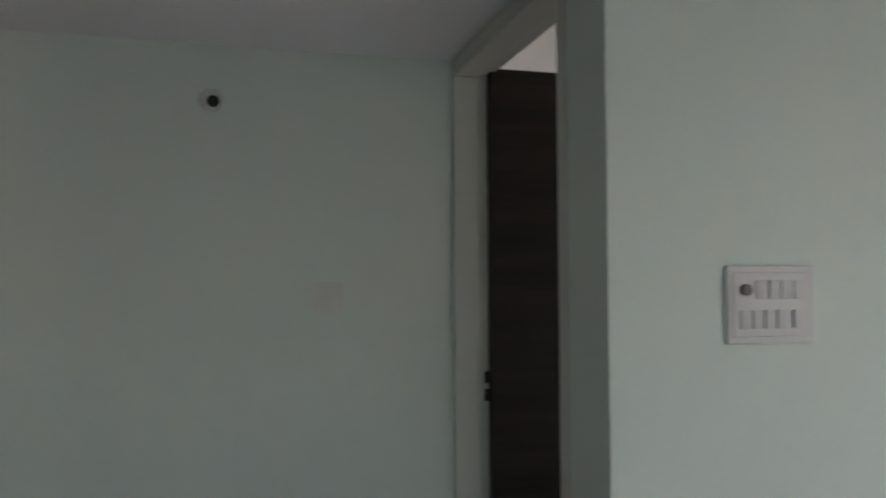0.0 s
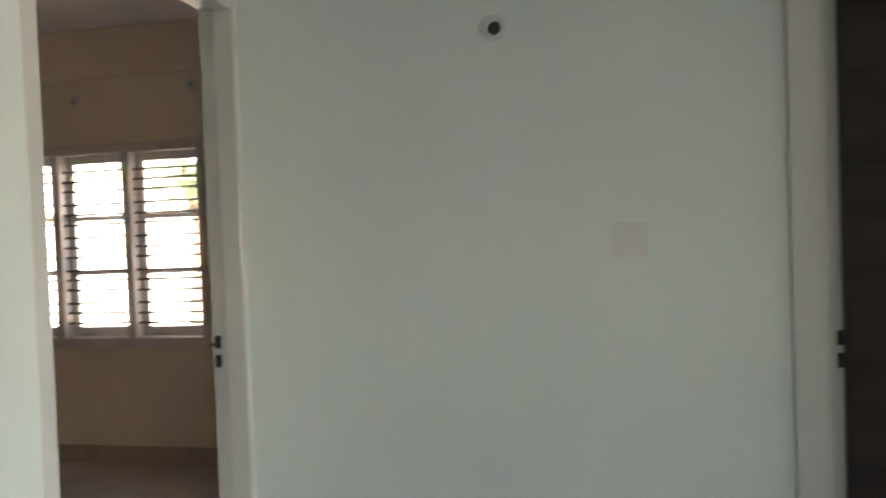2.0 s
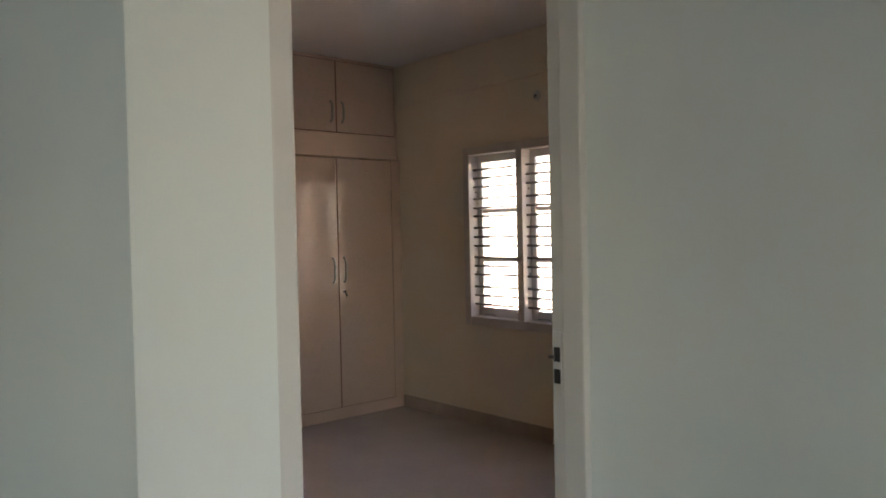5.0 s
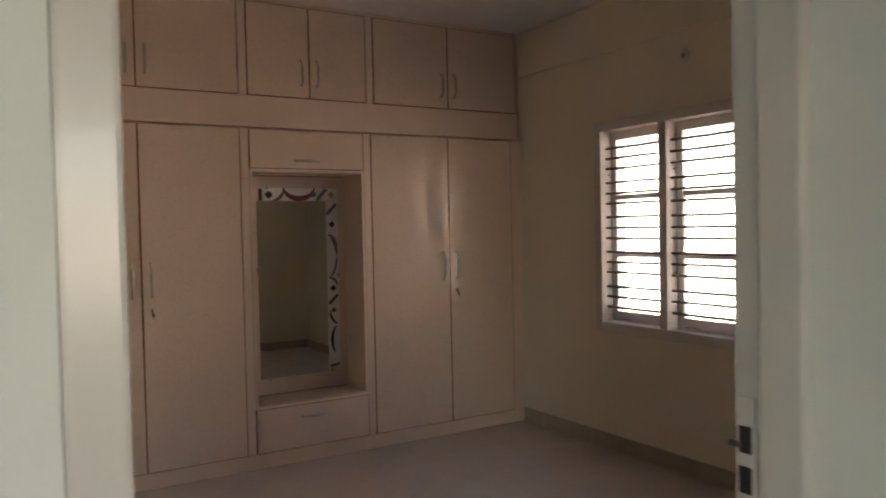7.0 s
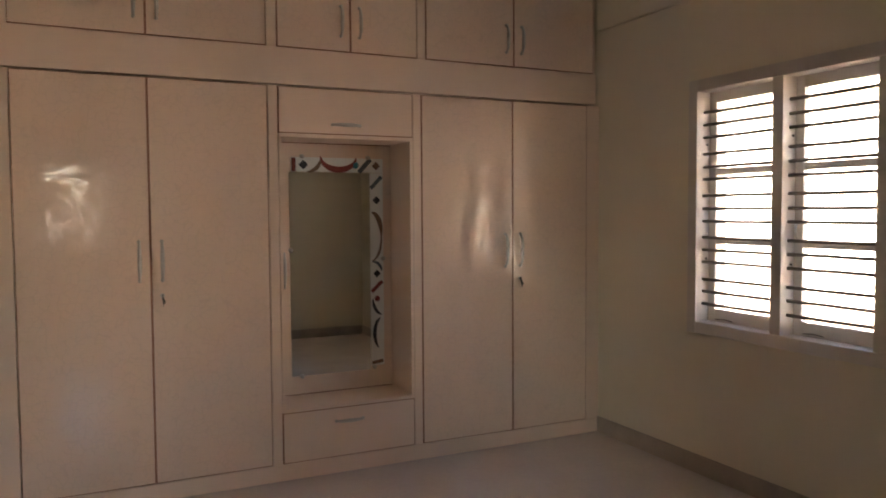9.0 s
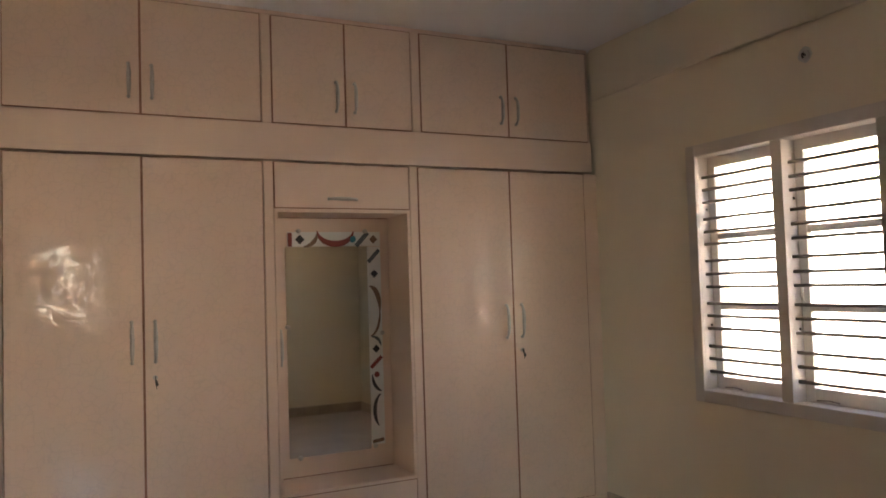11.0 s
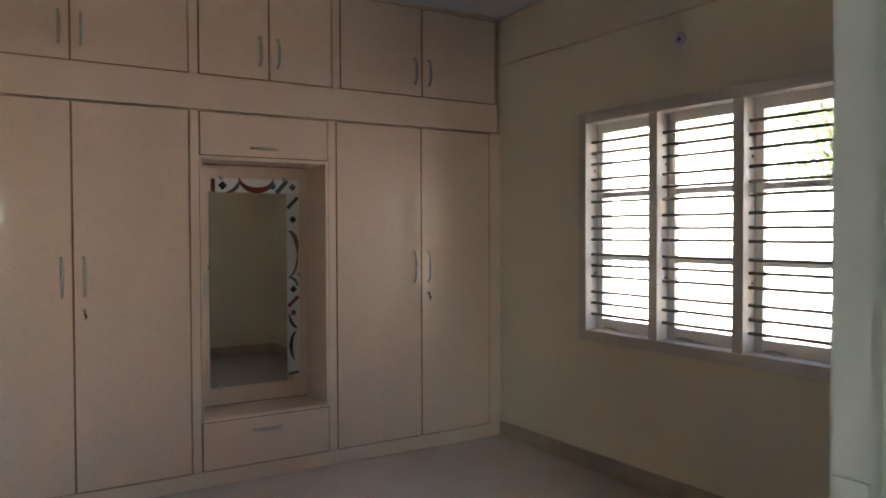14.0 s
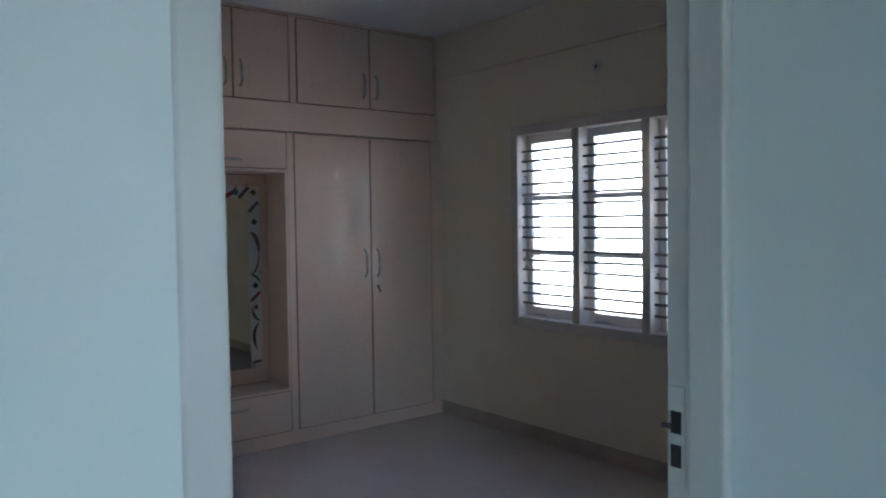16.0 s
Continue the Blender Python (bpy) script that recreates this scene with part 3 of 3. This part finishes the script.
# ---- electrical fittings ----
def conduit_hole(name, label, y, x, z, r, hook=False):
    """A stub of conduit broken out of the wall that faces -y, with a smear of plaster round it."""
    c = thing(name, label, "wall outlet", (x, y, z))
    bm = bmesh.new()
    rng = random.Random(int(x * 100))
    n = 22
    rings = []
    for rr, dy in ((1.75, -0.0005), (1.5, -0.002), (1.2, -0.003)):
        rings.append([bm.verts.new((x - 0.006 + r * rr * (1 + rng.uniform(-0.1, 0.1)) * math.cos(k * math.tau / n), y + dy,
                                    z + 0.004 + r * rr * (1 + rng.uniform(-0.1, 0.1)) * math.sin(k * math.tau / n))) for k in range(n)])
    for u, v in zip(rings, rings[1:]):
        for k in range(n):
            bm.faces.new((u[k], u[(k + 1) % n], v[(k + 1) % n], v[k]))
    bm.faces.new(rings[-1])
    part("plaster_patch", bm, PLASTER, c, "rough plaster patch")
    bm = bmesh.new()
    outer = [[(x + q * math.cos(k * math.tau / 20), y + d, z + q * math.sin(k * math.tau / 20)) for k in range(20)]
             for q, d in ((r * 1.12, -0.004), (r * 1.12, -0.012), (r * 0.9, -0.012), (r * 0.9, -0.005))]
    vs = [[bm.verts.new(p) for p in ring] for ring in outer]
    for u, v in zip(vs, vs[1:]):
        for k in range(20):
            bm.faces.new((u[k], u[(k + 1) % 20], v[(k + 1) % 20], v[k]))
    part("rim", bm, PLASTIC, c, "pale plastic conduit rim")
    part("bore", tube(bmesh.new(), [(x, y - 0.003, z), (x, y - 0.0065, z)], r * 0.9, 20), PLASTER if hook else HOLE_SHADE, c, "blocked conduit bore" if hook else "near-black disc for the shade in the conduit bore")
    if hook:
        part("wire_tail", tube(bmesh.new(), [(x, y - 0.005, z), (x + 0.004, y - 0.03, z + 0.004), (x + 0.014, y - 0.045, z - 0.006), (x + 0.018, y - 0.045, z - 0.022)], 0.004, 6), DARK_METAL, c)
    return c


conduit_hole("lamp_outlet", "open round conduit outlet in the lobby wall", YH, 4.627, 1.925, 0.019)
conduit_hole("lamp_outlet", "conduit stub with a wire tail over the window", 0.0, 1.528, 2.361, 0.020, True)
conduit_hole("lamp_outlet", "conduit stub with a wire tail over the window", 0.0, 2.367, 2.416, 0.022, True)

bp_ = thing("blank_plate", "pale pink square plastic blank plate on the lobby wall", "wall plate", (4.934, YH, 1.397))
part("plate", boxed(4.893, 4.975, YH - 0.004, YH, 1.358, 1.438, bevel=0.003), FADED, bp_)
part("cover", boxed(4.905, 4.963, YH - 0.006, YH - 0.003, 1.37, 1.426, bevel=0.002), FADED, bp_)

sb = thing("switchboard", "pale plastic switchboard with two rows of rockers on the hall wall", "switch", (5.6, YR, 1.40))
part("plate", boxed(5.512, 5.692, YR - 0.007, YR, 1.332, 1.470, bevel=0.003), PLASTIC, sb)
part("inner_plate", boxed(5.524, 5.680, YR - 0.009, YR - 0.006, 1.344, 1.458, bevel=0.002), PLASTIC, sb)
part("dial", tube(bmesh.new(), [(5.548, YR - 0.008, 1.427), (5.548, YR - 0.017, 1.427)], 0.010, 16), DARK_METAL, sb, "dark regulator knob")
for x in (5.580, 5.605, 5.630, 5.656):
    part("rocker", boxed(x - 0.009, x + 0.009, YR - 0.0125, YR - 0.008, 1.410, 1.444, bevel=0.002), ROCKER, sb)
for x in (5.545, 5.570, 5.595, 5.620, 5.653):
    part("rocker", boxed(x - 0.009, x + 0.009, YR - 0.0125, YR - 0.008, 1.358, 1.392, bevel=0.002), ROCKER, sb)

sw = thing("light_switch", "small white plastic switch on the pale green hall wall", "switch", (2.93, YL, 1.37))
part("plate", boxed(2.895, 2.965, YL - 0.012, YL, 1.325, 1.415, bevel=0.003), PLASTIC, sw)
part("rocker", boxed(2.915, 2.945, YL - 0.02, YL - 0.011, 1.35, 1.39, bevel=0.003), ROCKER, sw)


# ---- outdoors ----
structure("ground", boxed(-400, 400, 0.24, 400, -0.6, -0.35), GROUND, "bare dry earth outside the window", "ground")
# made-up house: its sunlit face whitens the window and bounces light indoors
nb = thing("neighbouring_house", "made-up off-white rendered house wall, sunlit backdrop to the window", "house", (2, 9, -0.35))
b = bmesh.new()
box(b, -12, 30, 9, 14, -0.42, 3.396)
part("wall", b, RENDER_COAT, nb)
part("roof", boxed(-12.3, 30.3, 8.7, 14.3, 3.4, 3.55, bevel=0.02), RENDER_COAT, nb)
part("parapet", boxed(-12.2, 30.2, 8.8, 8.95, 3.55, 4.2, bevel=0.02), RENDER_COAT, nb)


def tree(at, height, spread_):
    t = thing("tree", "leafy green tree beyond the window", "tree", at)
    rng = random.Random(11)
    base = Vector(at)
    fork = base + Vector((0.1, 0.05, height * 0.45))
    bm = tube(bmesh.new(), [base, base + Vector((0.06, 0, height * 0.22)), fork], [0.11, 0.085, 0.065], 10)
    tips = []
    for k in range(9):
        a = k * 2.4 + rng.uniform(-0.3, 0.3)
        rad = spread_ * rng.uniform(0.35, 0.95)
        tip = fork + Vector((math.cos(a) * rad, math.sin(a) * rad, height * rng.uniform(0.12, 0.5)))
        midp = fork.lerp(tip, 0.5) + Vector((0, 0, 0.1))
        tube(bm, [fork, midp, tip], [0.045, 0.028, 0.01], 6)
        tips += [tip, midp, tip.lerp(midp, 0.4)]
    part("trunk", bm, BARK, t)
    verts, faces = [], []
    for c in tips:
        for _ in range(120):
            p = c + Vector((rng.gauss(0, 0.2), rng.gauss(0, 0.2), rng.gauss(0, 0.16))) * spread_
            q = Euler((rng.uniform(-1.2, 1.2), rng.uniform(-1.2, 1.2), rng.uniform(0, 6.28))).to_matrix()
            s = rng.uniform(0.04, 0.075)
            i = len(verts)
            verts += [p + q @ Vector(v) * s for v in ((-1, 0, 0), (-0.2, -0.42, 0.08), (1, 0, -0.1), (-0.2, 0.42, 0.08))]
            faces += [(i, i + 1, i + 2), (i, i + 2, i + 3)]
    me = bpy.data.meshes.new("crown")
    me.from_pydata(verts, [], faces)
    me.materials.append(LEAF)
    o = new("crown", me)
    o.parent, o.matrix_parent_inverse = t, t.matrix_world.inverted()
    tagged(o, "crown of many small green leaves", kind="stuff")


tree((-1.3, 6.3, -0.35), 4.6, 1.15)
